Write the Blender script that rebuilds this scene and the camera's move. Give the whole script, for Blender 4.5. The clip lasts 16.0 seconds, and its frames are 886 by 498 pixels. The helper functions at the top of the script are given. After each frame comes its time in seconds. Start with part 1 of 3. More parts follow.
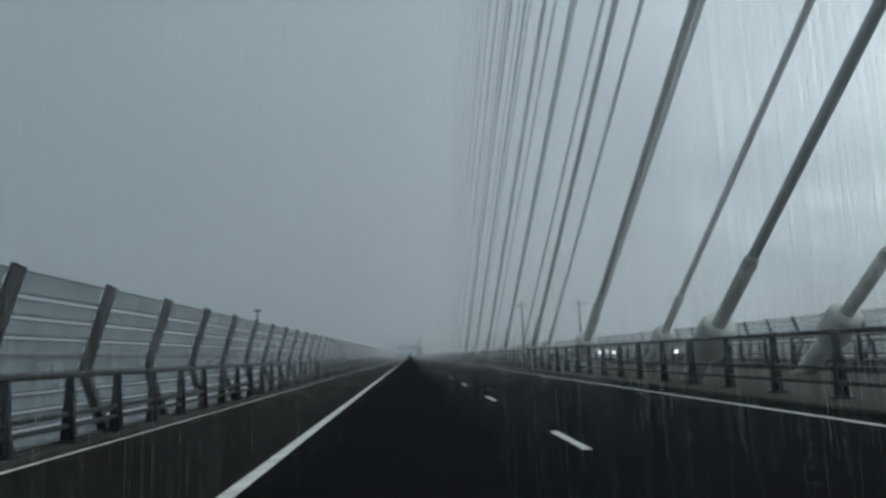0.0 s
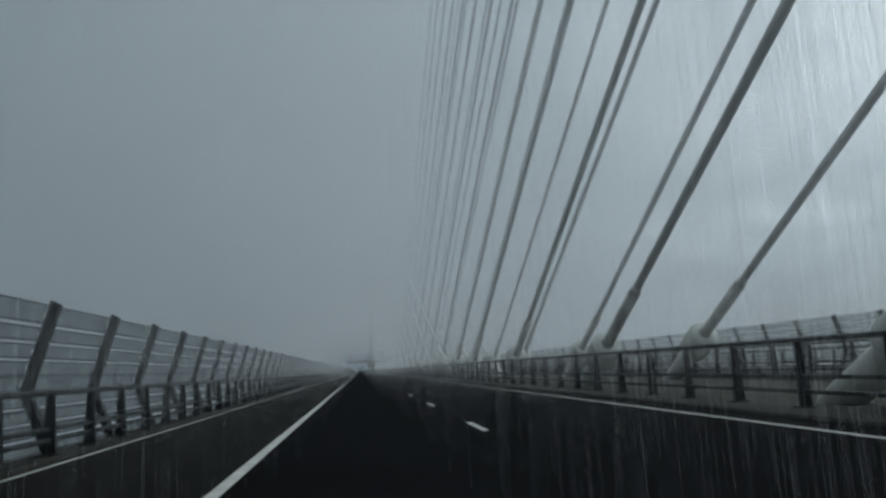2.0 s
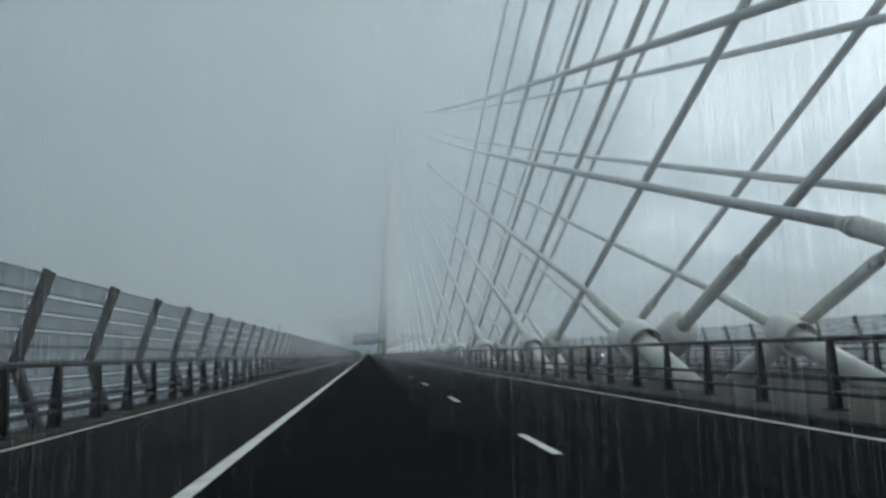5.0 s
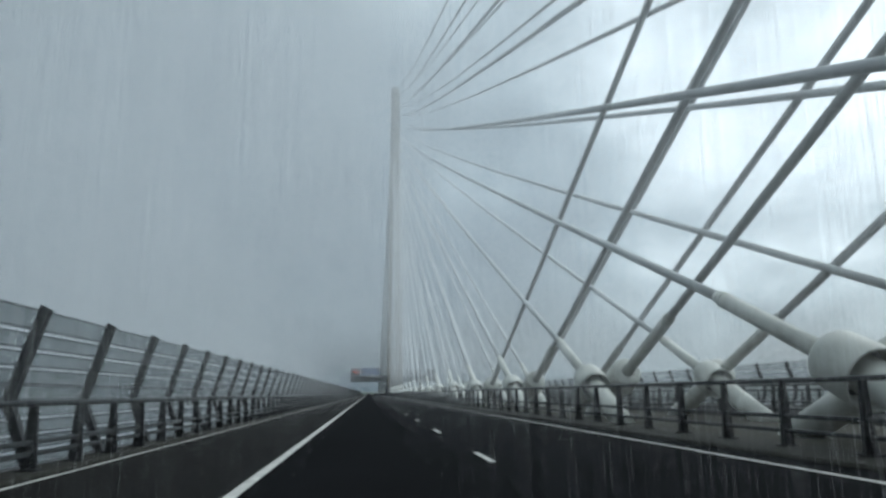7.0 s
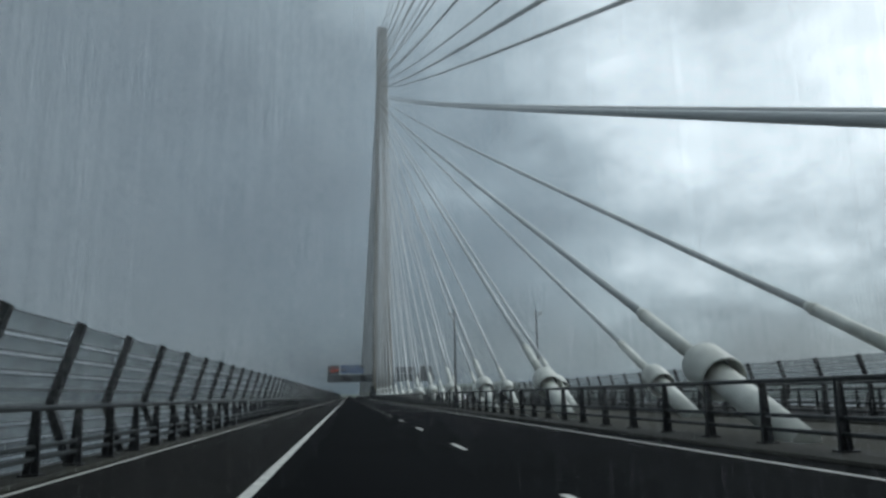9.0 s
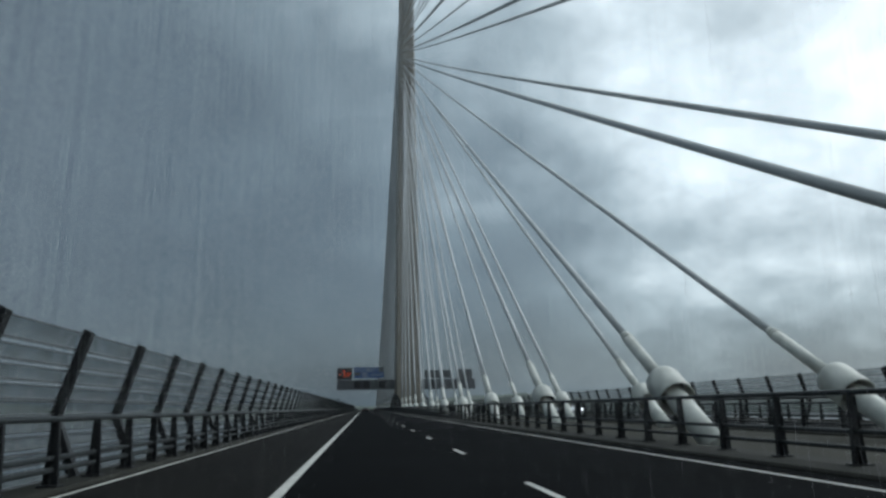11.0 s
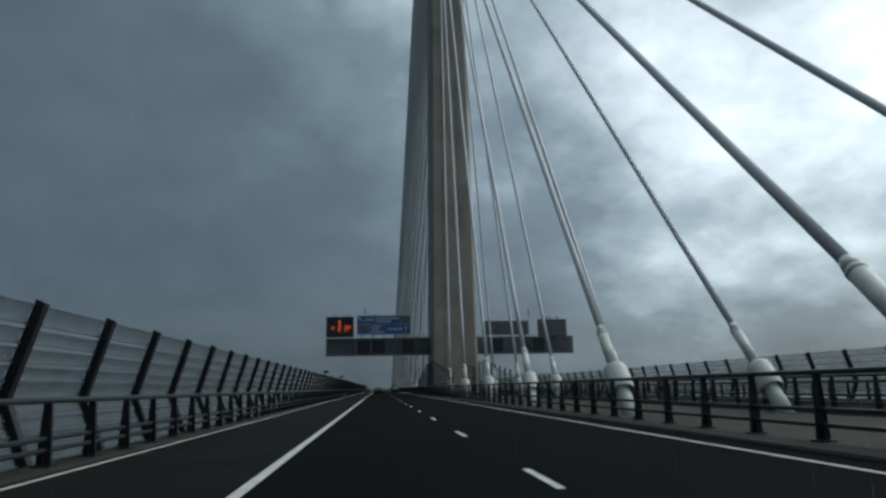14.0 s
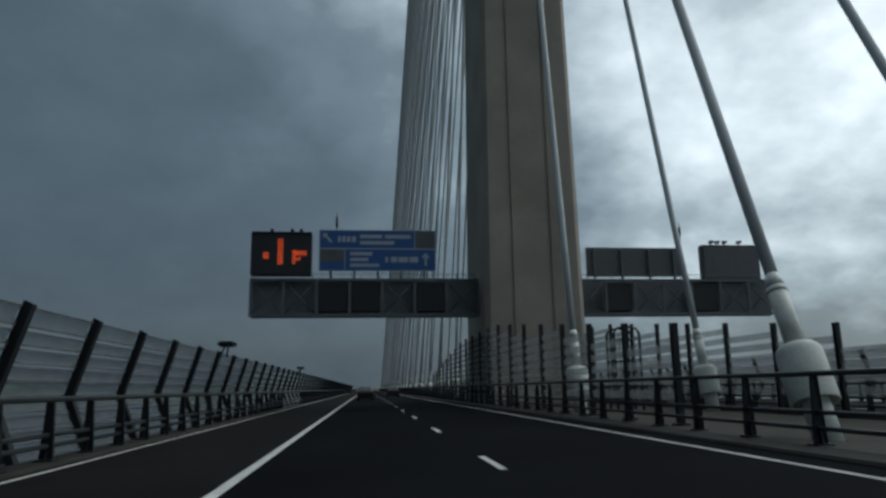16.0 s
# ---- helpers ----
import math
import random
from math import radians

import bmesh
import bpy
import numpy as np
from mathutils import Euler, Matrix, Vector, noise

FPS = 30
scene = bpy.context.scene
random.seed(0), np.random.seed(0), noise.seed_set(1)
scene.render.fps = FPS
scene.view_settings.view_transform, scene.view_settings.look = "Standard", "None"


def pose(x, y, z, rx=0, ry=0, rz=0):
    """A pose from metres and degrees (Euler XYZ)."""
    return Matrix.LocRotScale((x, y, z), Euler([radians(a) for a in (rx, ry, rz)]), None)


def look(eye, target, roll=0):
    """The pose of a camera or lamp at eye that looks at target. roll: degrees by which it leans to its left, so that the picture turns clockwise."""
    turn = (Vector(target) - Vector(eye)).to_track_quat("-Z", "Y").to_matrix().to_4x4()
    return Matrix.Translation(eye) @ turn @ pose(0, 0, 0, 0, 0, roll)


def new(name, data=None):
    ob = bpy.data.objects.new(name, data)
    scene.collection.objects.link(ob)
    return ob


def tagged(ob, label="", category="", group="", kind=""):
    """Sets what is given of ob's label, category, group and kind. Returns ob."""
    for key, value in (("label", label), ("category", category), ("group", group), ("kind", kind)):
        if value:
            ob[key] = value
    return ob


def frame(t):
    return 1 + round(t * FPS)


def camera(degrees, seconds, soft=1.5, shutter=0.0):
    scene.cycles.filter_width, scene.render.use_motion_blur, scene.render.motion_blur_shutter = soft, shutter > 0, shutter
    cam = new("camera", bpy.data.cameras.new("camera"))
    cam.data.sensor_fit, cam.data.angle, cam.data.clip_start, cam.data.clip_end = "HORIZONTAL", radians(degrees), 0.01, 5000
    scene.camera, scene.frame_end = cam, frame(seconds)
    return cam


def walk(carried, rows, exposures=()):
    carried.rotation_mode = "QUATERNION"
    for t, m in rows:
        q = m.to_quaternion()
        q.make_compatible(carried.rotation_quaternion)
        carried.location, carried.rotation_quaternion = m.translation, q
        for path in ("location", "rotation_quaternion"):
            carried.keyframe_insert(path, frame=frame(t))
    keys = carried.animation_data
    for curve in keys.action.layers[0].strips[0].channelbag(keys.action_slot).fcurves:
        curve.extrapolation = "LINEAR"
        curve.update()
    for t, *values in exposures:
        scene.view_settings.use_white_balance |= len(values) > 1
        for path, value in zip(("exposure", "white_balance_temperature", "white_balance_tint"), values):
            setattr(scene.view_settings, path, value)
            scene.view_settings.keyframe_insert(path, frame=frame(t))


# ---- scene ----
# ---------------- camera and its drive ----------------
cam = camera(64.99, 16.0, soft=2.8)

# seconds, east, along the road, height, heading, climb, lean
PATH = [
    (0.0, 0.119, -0.265, 1.195, 3.017, 8.646, -2.200),
    (0.5, 0.110, 14.465, 1.195, 2.311, 9.388, -1.863),
    (1.0, 0.066, 29.197, 1.195, 8.897, 11.272, -2.667),
    (1.5, 0.049, 43.958, 1.195, 7.925, 10.917, -2.526),
    (2.0, -0.028, 58.751, 1.195, 7.217, 9.593, -3.025),
    (2.5, 0.005, 73.253, 1.195, 9.006, 11.161, -2.324),
    (3.0, -0.002, 88.061, 1.195, 10.252, 10.067, -2.246),
    (3.2, 0.000, 93.950, 1.195, 11.950, 8.740, -2.320),
    (5.3, 0.010, 153.650, 1.195, 4.550, 8.560, -0.640),
    (5.5, 0.061, 159.625, 1.195, 3.768, 9.014, -0.622),
    (6.0, 0.235, 174.256, 1.195, 3.734, 9.374, -0.743),
    (6.5, 0.050, 189.224, 1.195, 4.780, 8.824, -0.851),
    (7.0, 0.056, 204.054, 1.195, 6.134, 11.667, -0.692),
    (7.5, -0.007, 219.069, 1.195, 7.273, 12.022, -0.944),
    (8.0, -0.161, 234.194, 1.195, 7.608, 11.847, -0.906),
    (8.5, -0.200, 249.193, 1.195, 6.986, 12.386, -0.933),
    (9.0, -0.327, 264.281, 1.195, 7.797, 11.827, -1.077),
    (9.5, -0.381, 279.352, 1.195, 6.595, 10.674, -1.427),
    (10.0, -0.379, 294.500, 1.195, 6.046, 11.423, -1.142),
    (12.3, -0.216, 364.212, 1.195, 7.193, 13.277, -0.415),
    (12.5, -0.017, 370.351, 1.195, 6.037, 13.045, -0.674),
    (13.0, 0.039, 385.646, 1.195, 5.433, 13.074, -0.421),
    (13.5, 0.067, 400.869, 1.195, 5.783, 11.794, -0.803),
    (14.0, 0.074, 416.181, 1.195, 5.449, 11.252, -1.072),
    (14.5, 0.147, 431.445, 1.195, 6.846, 12.240, -0.991),
    (15.0, 0.167, 446.786, 1.195, 6.517, 11.481, -1.149),
    (15.5, 0.168, 462.104, 1.195, 5.946, 11.201, -0.873),
    (16.0, 0.193, 477.420, 1.195, 6.377, 11.297, -0.887),
]


def heading(x, y, z, az, el, lean):
    a, e = radians(az), radians(el)
    way = Vector((math.sin(a) * math.cos(e), math.cos(a) * math.cos(e), math.sin(e)))
    return look((x, y, z), Vector((x, y, z)) + way * 10, lean)


walk(cam, [(t, heading(*p)) for t, *p in PATH],
     exposures=[(t, e, 6150, 7) for t, e in ((0.0, 0.3), (0.5, 0.35), (1.0, -0.1), (1.5, -0.1), (2.0, 0.05), (2.5, 0.15), (3.0, 0.05), (5.0, 0.5), (6.5, 0.6), (7.0, 0.5), (7.5, 0.0), (8.5, -0.05), (10.0, -0.05), (12.5, -0.1), (14.5, -0.2), (16.0, -0.35))])

# ---------------- light ----------------
SUN_EL, SUN_AZ = radians(42), radians(62)      # behind cloud, ahead and to the east of the road
world = bpy.data.worlds.new("overcast_sky")
scene.world = world
world.use_nodes = True


def build_sky():
    nt = world.node_tree
    nt.nodes.clear()
    n, l = nt.nodes.new, nt.links.new
    out, bg = n("ShaderNodeOutputWorld"), n("ShaderNodeBackground")
    sky = n("ShaderNodeTexSky")
    sky.sky_type, sky.sun_disc = "NISHITA", False
    sky.sun_elevation, sky.sun_rotation = SUN_EL, SUN_AZ
    sky.air_density, sky.dust_density, sky.ozone_density = 1.0, 3.0, 1.0
    # cloud deck: thick and dark to the west, thinner towards the sun
    co = n("ShaderNodeTexCoord")
    sep = n("ShaderNodeSeparateXYZ")
    l(co.outputs["Generated"], sep.inputs[0])
    lift = n("ShaderNodeMath"); lift.operation = "ADD"; lift.inputs[1].default_value = 0.50
    up = n("ShaderNodeMath"); up.operation = "MAXIMUM"; up.inputs[1].default_value = 0.0
    l(sep.outputs["Z"], up.inputs[0]); l(up.outputs[0], lift.inputs[0])
    px = n("ShaderNodeMath"); px.operation = "DIVIDE"
    py = n("ShaderNodeMath"); py.operation = "DIVIDE"
    l(sep.outputs["X"], px.inputs[0]); l(lift.outputs[0], px.inputs[1])
    l(sep.outputs["Y"], py.inputs[0]); l(lift.outputs[0], py.inputs[1])
    flat = n("ShaderNodeCombineXYZ")
    l(px.outputs[0], flat.inputs[0]); l(py.outputs[0], flat.inputs[1])
    big = n("ShaderNodeTexNoise"); big.inputs["Scale"].default_value = 2.3
    big.inputs["Detail"].default_value = 7.0; big.inputs["Roughness"].default_value = 0.52
    l(flat.outputs[0], big.inputs["Vector"])
    small = n("ShaderNodeTexNoise"); small.inputs["Scale"].default_value = 7.0
    small.inputs["Detail"].default_value = 6.0; small.inputs["Roughness"].default_value = 0.55
    l(flat.outputs[0], small.inputs["Vector"])
    # side: from the dark west to the bright east, sun side
    dot = n("ShaderNodeVectorMath"); dot.operation = "DOT_PRODUCT"
    l(co.outputs["Generated"], dot.inputs[0])
    dot.inputs[1].default_value = (0.62, 0.15, 0.77)
    side = n("ShaderNodeMapRange"); side.inputs["From Min"].default_value = -0.1
    side.inputs["From Max"].default_value = 1.0; side.interpolation_type = "SMOOTHSTEP"
    l(dot.outputs["Value"], side.inputs["Value"])
    grey = n("ShaderNodeValToRGB")
    e = grey.color_ramp.elements
    e[0].position, e[0].color = 0.0, (0.068, 0.095, 0.117, 1)
    e[1].position, e[1].color = 1.0, (1.40, 1.50, 1.54, 1)
    for at, tone in ((0.28, (0.105, 0.143, 0.170)), (0.52, (0.190, 0.248, 0.282)), (0.66, (0.39, 0.475, 0.515)), (0.84, (0.88, 0.98, 1.02))):
        e.new(at).color = (*tone, 1)
    mixn = n("ShaderNodeMath"); mixn.operation = "ADD"
    sc1 = n("ShaderNodeMath"); sc1.operation = "MULTIPLY_ADD"; sc1.inputs[1].default_value = 1.5; sc1.inputs[2].default_value = -0.745
    l(big.outputs["Fac"], sc1.inputs[0])
    sc2 = n("ShaderNodeMath"); sc2.operation = "MULTIPLY_ADD"; sc2.inputs[1].default_value = 0.5; sc2.inputs[2].default_value = -0.25
    l(small.outputs["Fac"], sc2.inputs[0])
    l(sc1.outputs[0], mixn.inputs[0]); l(sc2.outputs[0], mixn.inputs[1])
    # lumps show more where the deck is thin
    gain = n("ShaderNodeMath"); gain.operation = "MULTIPLY_ADD"; gain.inputs[1].default_value = 0.26; gain.inputs[2].default_value = 0.44
    l(side.outputs["Result"], gain.inputs[0])
    lump = n("ShaderNodeMath"); lump.operation = "MULTIPLY"
    l(mixn.outputs[0], lump.inputs[0]); l(gain.outputs[0], lump.inputs[1])
    tot = n("ShaderNodeMath"); tot.operation = "ADD"; tot.use_clamp = True
    l(side.outputs["Result"], tot.inputs[0]); l(lump.outputs[0], tot.inputs[1])
    l(tot.outputs[0], grey.inputs["Fac"])
    # a little of the clear sky's own colour behind the cloud
    scale = n("ShaderNodeVectorMath"); scale.operation = "SCALE"; scale.inputs["Scale"].default_value = 0.012
    l(sky.outputs["Color"], scale.inputs[0])
    add = n("ShaderNodeVectorMath"); add.operation = "ADD"
    l(grey.outputs["Color"], add.inputs[0]); l(scale.outputs[0], add.inputs[1])
    l(add.outputs[0], bg.inputs["Color"])
    bg.inputs["Strength"].default_value = 1.0
    l(bg.outputs[0], out.inputs[0])


build_sky()
sun_data = bpy.data.lights.new("sun", "SUN")
sun_data.energy, sun_data.angle, sun_data.color = 0.6, radians(20), (1.0, 0.98, 0.95)
sun = new("sun", sun_data)
sun.rotation_euler = (radians(90) - SUN_EL, 0, math.pi - SUN_AZ)

# ---------------- materials ----------------


def material(name, colour, rough=0.6, metal=0.0, vary=0.15, scale=3.0, fine=60.0, bump=0.0, stain=None, alpha=1.0, trans=0.0, shine=0.5):
    """A painted, stained or grained surface: colour varied at two scales, with relief."""
    mat = bpy.data.materials.new(name)
    mat.use_nodes = True
    nt = mat.node_tree
    n, l = nt.nodes.new, nt.links.new
    b = nt.nodes["Principled BSDF"]
    co = n("ShaderNodeNewGeometry")
    big, small = n("ShaderNodeTexNoise"), n("ShaderNodeTexNoise")
    for node, s, d in ((big, scale, 5.0), (small, fine, 3.0)):
        node.inputs["Scale"].default_value = s
        node.inputs["Detail"].default_value = d
        l(co.outputs["Position"], node.inputs["Vector"])
    dark = [c * (1 - vary) for c in colour]
    light = [min(1, c * (1 + vary)) for c in colour]
    if stain:
        dark = stain
    ramp = n("ShaderNodeValToRGB")
    ramp.color_ramp.elements[0].position, ramp.color_ramp.elements[0].color = 0.36, (*dark, 1)
    ramp.color_ramp.elements[1].position, ramp.color_ramp.elements[1].color = 0.64, (*light, 1)
    mid = n("ShaderNodeMath"); mid.operation = "MULTIPLY_ADD"; mid.inputs[1].default_value = 0.35
    l(small.outputs["Fac"], mid.inputs[0])
    off = n("ShaderNodeMath"); off.operation = "MULTIPLY"; off.inputs[1].default_value = 0.65
    l(big.outputs["Fac"], off.inputs[0]); l(off.outputs[0], mid.inputs[2])
    l(mid.outputs[0], ramp.inputs["Fac"])
    l(ramp.outputs["Color"], b.inputs["Base Color"])
    rr = n("ShaderNodeMapRange"); rr.inputs["To Min"].default_value = max(0.02, rough - 0.12); rr.inputs["To Max"].default_value = min(1, rough + 0.12)
    l(big.outputs["Fac"], rr.inputs["Value"]); l(rr.outputs["Result"], b.inputs["Roughness"])
    b.inputs["Metallic"].default_value = metal
    b.inputs["Alpha"].default_value = alpha
    b.inputs["Specular IOR Level"].default_value = shine
    b.inputs["Transmission Weight"].default_value = trans
    if bump:
        bp = n("ShaderNodeBump"); bp.inputs["Strength"].default_value = bump; bp.inputs["Distance"].default_value = 0.01
        l(small.outputs["Fac"], bp.inputs["Height"]); l(bp.outputs["Normal"], b.inputs["Normal"])
    return mat


# both asphalt tones are set far darker than real asphalt
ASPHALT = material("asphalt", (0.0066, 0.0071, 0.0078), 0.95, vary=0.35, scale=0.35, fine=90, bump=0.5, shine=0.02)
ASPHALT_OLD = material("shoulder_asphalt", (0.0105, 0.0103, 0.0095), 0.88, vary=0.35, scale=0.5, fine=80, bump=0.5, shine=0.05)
PAINT = material("road_paint", (0.62, 0.61, 0.56), 0.6, vary=0.12, scale=2.5, fine=50, stain=(0.40, 0.39, 0.36))
CONCRETE = material("tower_concrete", (0.31, 0.275, 0.225), 0.85, vary=0.12, scale=0.25, fine=12, bump=0.25, stain=(0.225, 0.20, 0.16))
DECK = material("deck_concrete", (0.040, 0.039, 0.031), 0.9, shine=0.1, vary=0.3, scale=0.8, fine=25, bump=0.3)
KERB = material("kerb_concrete", (0.024, 0.024, 0.019), 0.85, shine=0.2, vary=0.35, scale=1.5, fine=30, bump=0.3, stain=(0.014, 0.014, 0.011))
RAIL = material("rail_steel", (0.016, 0.021, 0.022), 0.5, metal=0.25, vary=0.25, scale=2.0, fine=40)
POST = material("post_steel", (0.009, 0.011, 0.013), 0.55, metal=0.2, vary=0.25, scale=2.0, fine=40)
CABLE = material("cable_sheath", (0.50, 0.52, 0.52), 0.5, vary=0.05, scale=0.35, fine=30, stain=(0.465, 0.485, 0.485))
ANCHOR = material("anchor_paint", (0.58, 0.59, 0.54), 0.5, vary=0.10, scale=1.2, fine=20, stain=(0.40, 0.41, 0.37))
# shade inside the drum's mouth, put into the colour
MOUTH_SHADE = material("anchor_mouth_shade", (0.10, 0.10, 0.095), 0.8, vary=0.3, scale=3, fine=30)
BLUE = material("sign_blue", (0.018, 0.085, 0.26), 0.45, vary=0.1, scale=0.6, fine=20)
SIGN_WHITE = material("sign_white", (0.34, 0.38, 0.42), 0.5, vary=0.06)
SIGN_GREY = material("sign_grey", (0.09, 0.095, 0.095), 0.6, vary=0.15)
BLACK = material("housing_black", (0.012, 0.012, 0.013), 0.5, vary=0.2)
GANTRY = material("gantry_steel", (0.12, 0.13, 0.138), 0.55, metal=0.2, vary=0.2, scale=1.2, fine=25)
PIT = material("gantry_recess", (0.02, 0.022, 0.025), 0.7, vary=0.2)
WATER = material("estuary_water", (0.035, 0.05, 0.058), 0.32, vary=0.3, scale=0.02, fine=0.6, bump=0.4)
LAND = material("far_land", (0.075, 0.095, 0.075), 0.95, vary=0.4, scale=0.004, fine=0.05, stain=(0.05, 0.062, 0.055))
TYRE = material("tyre_rubber", (0.015, 0.015, 0.015), 0.85, vary=0.2)
CAR_DARK = material("dark_car_paint", (0.018, 0.019, 0.022), 0.3, metal=0.3, vary=0.1)
CAR_WHITE = material("white_car_paint", (0.62, 0.63, 0.64), 0.3, vary=0.05)
CAR_GREY = material("grey_car_paint", (0.16, 0.17, 0.18), 0.3, metal=0.4, vary=0.1)
GLASS_DARK = material("car_glass", (0.012, 0.015, 0.017), 0.08, vary=0.1)
LAMP_RED = material("tail_lamp", (0.25, 0.015, 0.012), 0.25, vary=0.1)
LAMP_CLEAR = material("head_lamp", (0.75, 0.76, 0.76), 0.2, vary=0.05)


def glow(name, colour, strength):
    mat = bpy.data.materials.new(name)
    mat.use_nodes = True
    b = mat.node_tree.nodes["Principled BSDF"]
    b.inputs["Base Color"].default_value = (*colour, 1)
    b.inputs["Emission Color"].default_value = (*colour, 1)
    b.inputs["Emission Strength"].default_value = strength
    return mat


LED = glow("amber_led", (1.0, 0.11, 0.025), 0.55)
HEADLIGHT = glow("headlight_lit", (0.95, 0.97, 1.0), 2.0)


def acrylic(name, colour, clear):
    """Weathered see-through sheet: part clear, part milky."""
    mat = bpy.data.materials.new(name)
    mat.use_nodes = True
    nt = mat.node_tree
    nt.nodes.clear()
    n, l = nt.nodes.new, nt.links.new
    out, mix = n("ShaderNodeOutputMaterial"), n("ShaderNodeMixShader")
    tr, half, df, tl = n("ShaderNodeBsdfTransparent"), n("ShaderNodeMixShader"), n("ShaderNodeBsdfDiffuse"), n("ShaderNodeBsdfTranslucent")
    gl, gmix = n("ShaderNodeBsdfGlossy"), n("ShaderNodeMixShader")
    geo, dirt, rng = n("ShaderNodeNewGeometry"), n("ShaderNodeTexNoise"), n("ShaderNodeMapRange")
    dirt.inputs["Scale"].default_value, dirt.inputs["Detail"].default_value = 1.3, 6
    l(geo.outputs["Position"], dirt.inputs["Vector"])
    rng.inputs["From Min"].default_value, rng.inputs["From Max"].default_value = 0.3, 0.7
    rng.inputs["To Min"].default_value, rng.inputs["To Max"].default_value = 1 - clear - 0.10, 1 - clear + 0.10
    l(dirt.outputs["Fac"], rng.inputs["Value"])
    tr.inputs[0].default_value = (0.88, 0.91, 0.92, 1)
    df.inputs[0].default_value = tl.inputs[0].default_value = (*colour, 1)
    gl.inputs["Roughness"].default_value = 0.15
    half.inputs[0].default_value = 0.5
    l(df.outputs[0], half.inputs[1]); l(tl.outputs[0], half.inputs[2])
    gmix.inputs[0].default_value = 0.06
    l(half.outputs[0], gmix.inputs[1]); l(gl.outputs[0], gmix.inputs[2])
    l(rng.outputs["Result"], mix.inputs[0]); l(tr.outputs[0], mix.inputs[1]); l(gmix.outputs[0], mix.inputs[2])
    l(mix.outputs[0], out.inputs[0])
    return mat


LOUVRE = acrylic("louvre_acrylic", (0.29, 0.295, 0.29), 0.62)

# ---------------- building helpers ----------------
CROSSFALL = 0.007
XC = 12.10                       # centre line of the bridge


def deck_z(x):
    """Height of the deck: crowned at the centre line, falling to both edges."""
    return CROSSFALL * (x if x < XC else 2 * XC - x)


def obj(name, bm, mat, parent=None, label=""):
    me = bpy.data.meshes.new(name)
    bm.to_mesh(me)
    bm.free()
    for m in (mat if isinstance(mat, (list, tuple)) else (mat,)):
        me.materials.append(m)
    ob = new(name, me)
    if parent is not None:
        ob.parent = parent
    if label:
        ob["label"] = label
    return ob


part = obj


def share(name, me, parent, m=None):
    ob = new(name, me)
    ob.parent = parent
    if m is not None:
        ob.matrix_basis = m
    return ob


def empty(name, x=0.0, y=0.0, z=0.0, rz=0.0):
    ob = new(name)
    ob.empty_display_size = 0.2
    ob.location, ob.rotation_euler = (x, y, z), (0, 0, radians(rz))
    return ob


def add_box(bm, x0, x1, y0, y1, z0, z1, bevel=0.0):
    r = bmesh.ops.create_cube(bm, size=1.0)
    for v in r["verts"]:
        v.co = Vector(((x0 + x1) / 2 + v.co.x * (x1 - x0), (y0 + y1) / 2 + v.co.y * (y1 - y0), (z0 + z1) / 2 + v.co.z * (z1 - z0)))
    if bevel:
        es = {e for v in r["verts"] for e in v.link_edges}
        bmesh.ops.bevel(bm, geom=list(es), offset=bevel, segments=2, affect="EDGES")
    return bm


def box(x0, x1, y0, y1, z0, z1, bevel=0.0):
    return add_box(bmesh.new(), x0, x1, y0, y1, z0, z1, bevel)


def loft(bm, rings, close=True, smooth=False):
    """Skin between rings of points; ends closed."""
    vs = [[bm.verts.new(p) for p in ring] for ring in rings]
    k = len(rings[0])
    fs = []
    for a, b in zip(vs, vs[1:]):
        for i in range(k):
            f = bm.faces.new((a[i], a[(i + 1) % k], b[(i + 1) % k], b[i]))
            f.smooth = smooth
    if close:
        bm.faces.new(vs[0][::-1])
        bm.faces.new(vs[-1])
    return bm


def tube(bm, a, b, r0, r1=None, n=10, close=True):
    a, b = Vector(a), Vector(b)
    r1 = r0 if r1 is None else r1
    q = (b - a).to_track_quat("Z", "Y")
    rings = []
    for p, r in ((a, r0), (b, r1)):
        rings.append([p + q @ Vector((r * math.cos(2 * math.pi * i / n), r * math.sin(2 * math.pi * i / n), 0)) for i in range(n)])
    return loft(bm, rings, close, True)


def prism(bm, profile, y0, y1):
    """A profile of (x, z) points drawn along the road."""
    return loft(bm, [[(x, y0, z) for x, z in profile], [(x, y1, z) for x, z in profile]])


# ---------------- lines of the plan ----------------
S = 16.2                          # stay cables, along the deck
ANCHOR_0 = 5.757
TOWERS = (-129.6, 530.0)
Y0, Y1 = -60.0, 1500.0            # deck that is built
POST_0, POST_STEP = 0.80, 4.2282  # wind-barrier posts
BAY_K = (0, 27, 43, 50, 60, 75, 93, 104, 112, 119)            # bays are set out a little unevenly along the bridge
BAY_D = (-0.02, -0.05, 0.12, 0.07, 0.0, -0.12, 0.31, 0.0, -0.21, -0.43)


def post_y(k):
    """Place of wind-barrier post k along the road."""
    return POST_0 + POST_STEP * (k + float(np.interp(k, BAY_K, BAY_D)))


X_LINE, X_SHOULDER, X_DASH, X_RIGHT = -1.592, -4.91, 2.199, 6.346
DASH_0, DASH = 8.203, 9.05
X_LRAIL, Z_LRAIL = -5.35, 1.15
X_RRAIL, Z_RRAIL = 7.986, 1.395
KERB_OUT, KERB_IN = 0.08, 0.07    # height of the kerbs under the parapets

# ---------------- water, far shore, deck ----------------


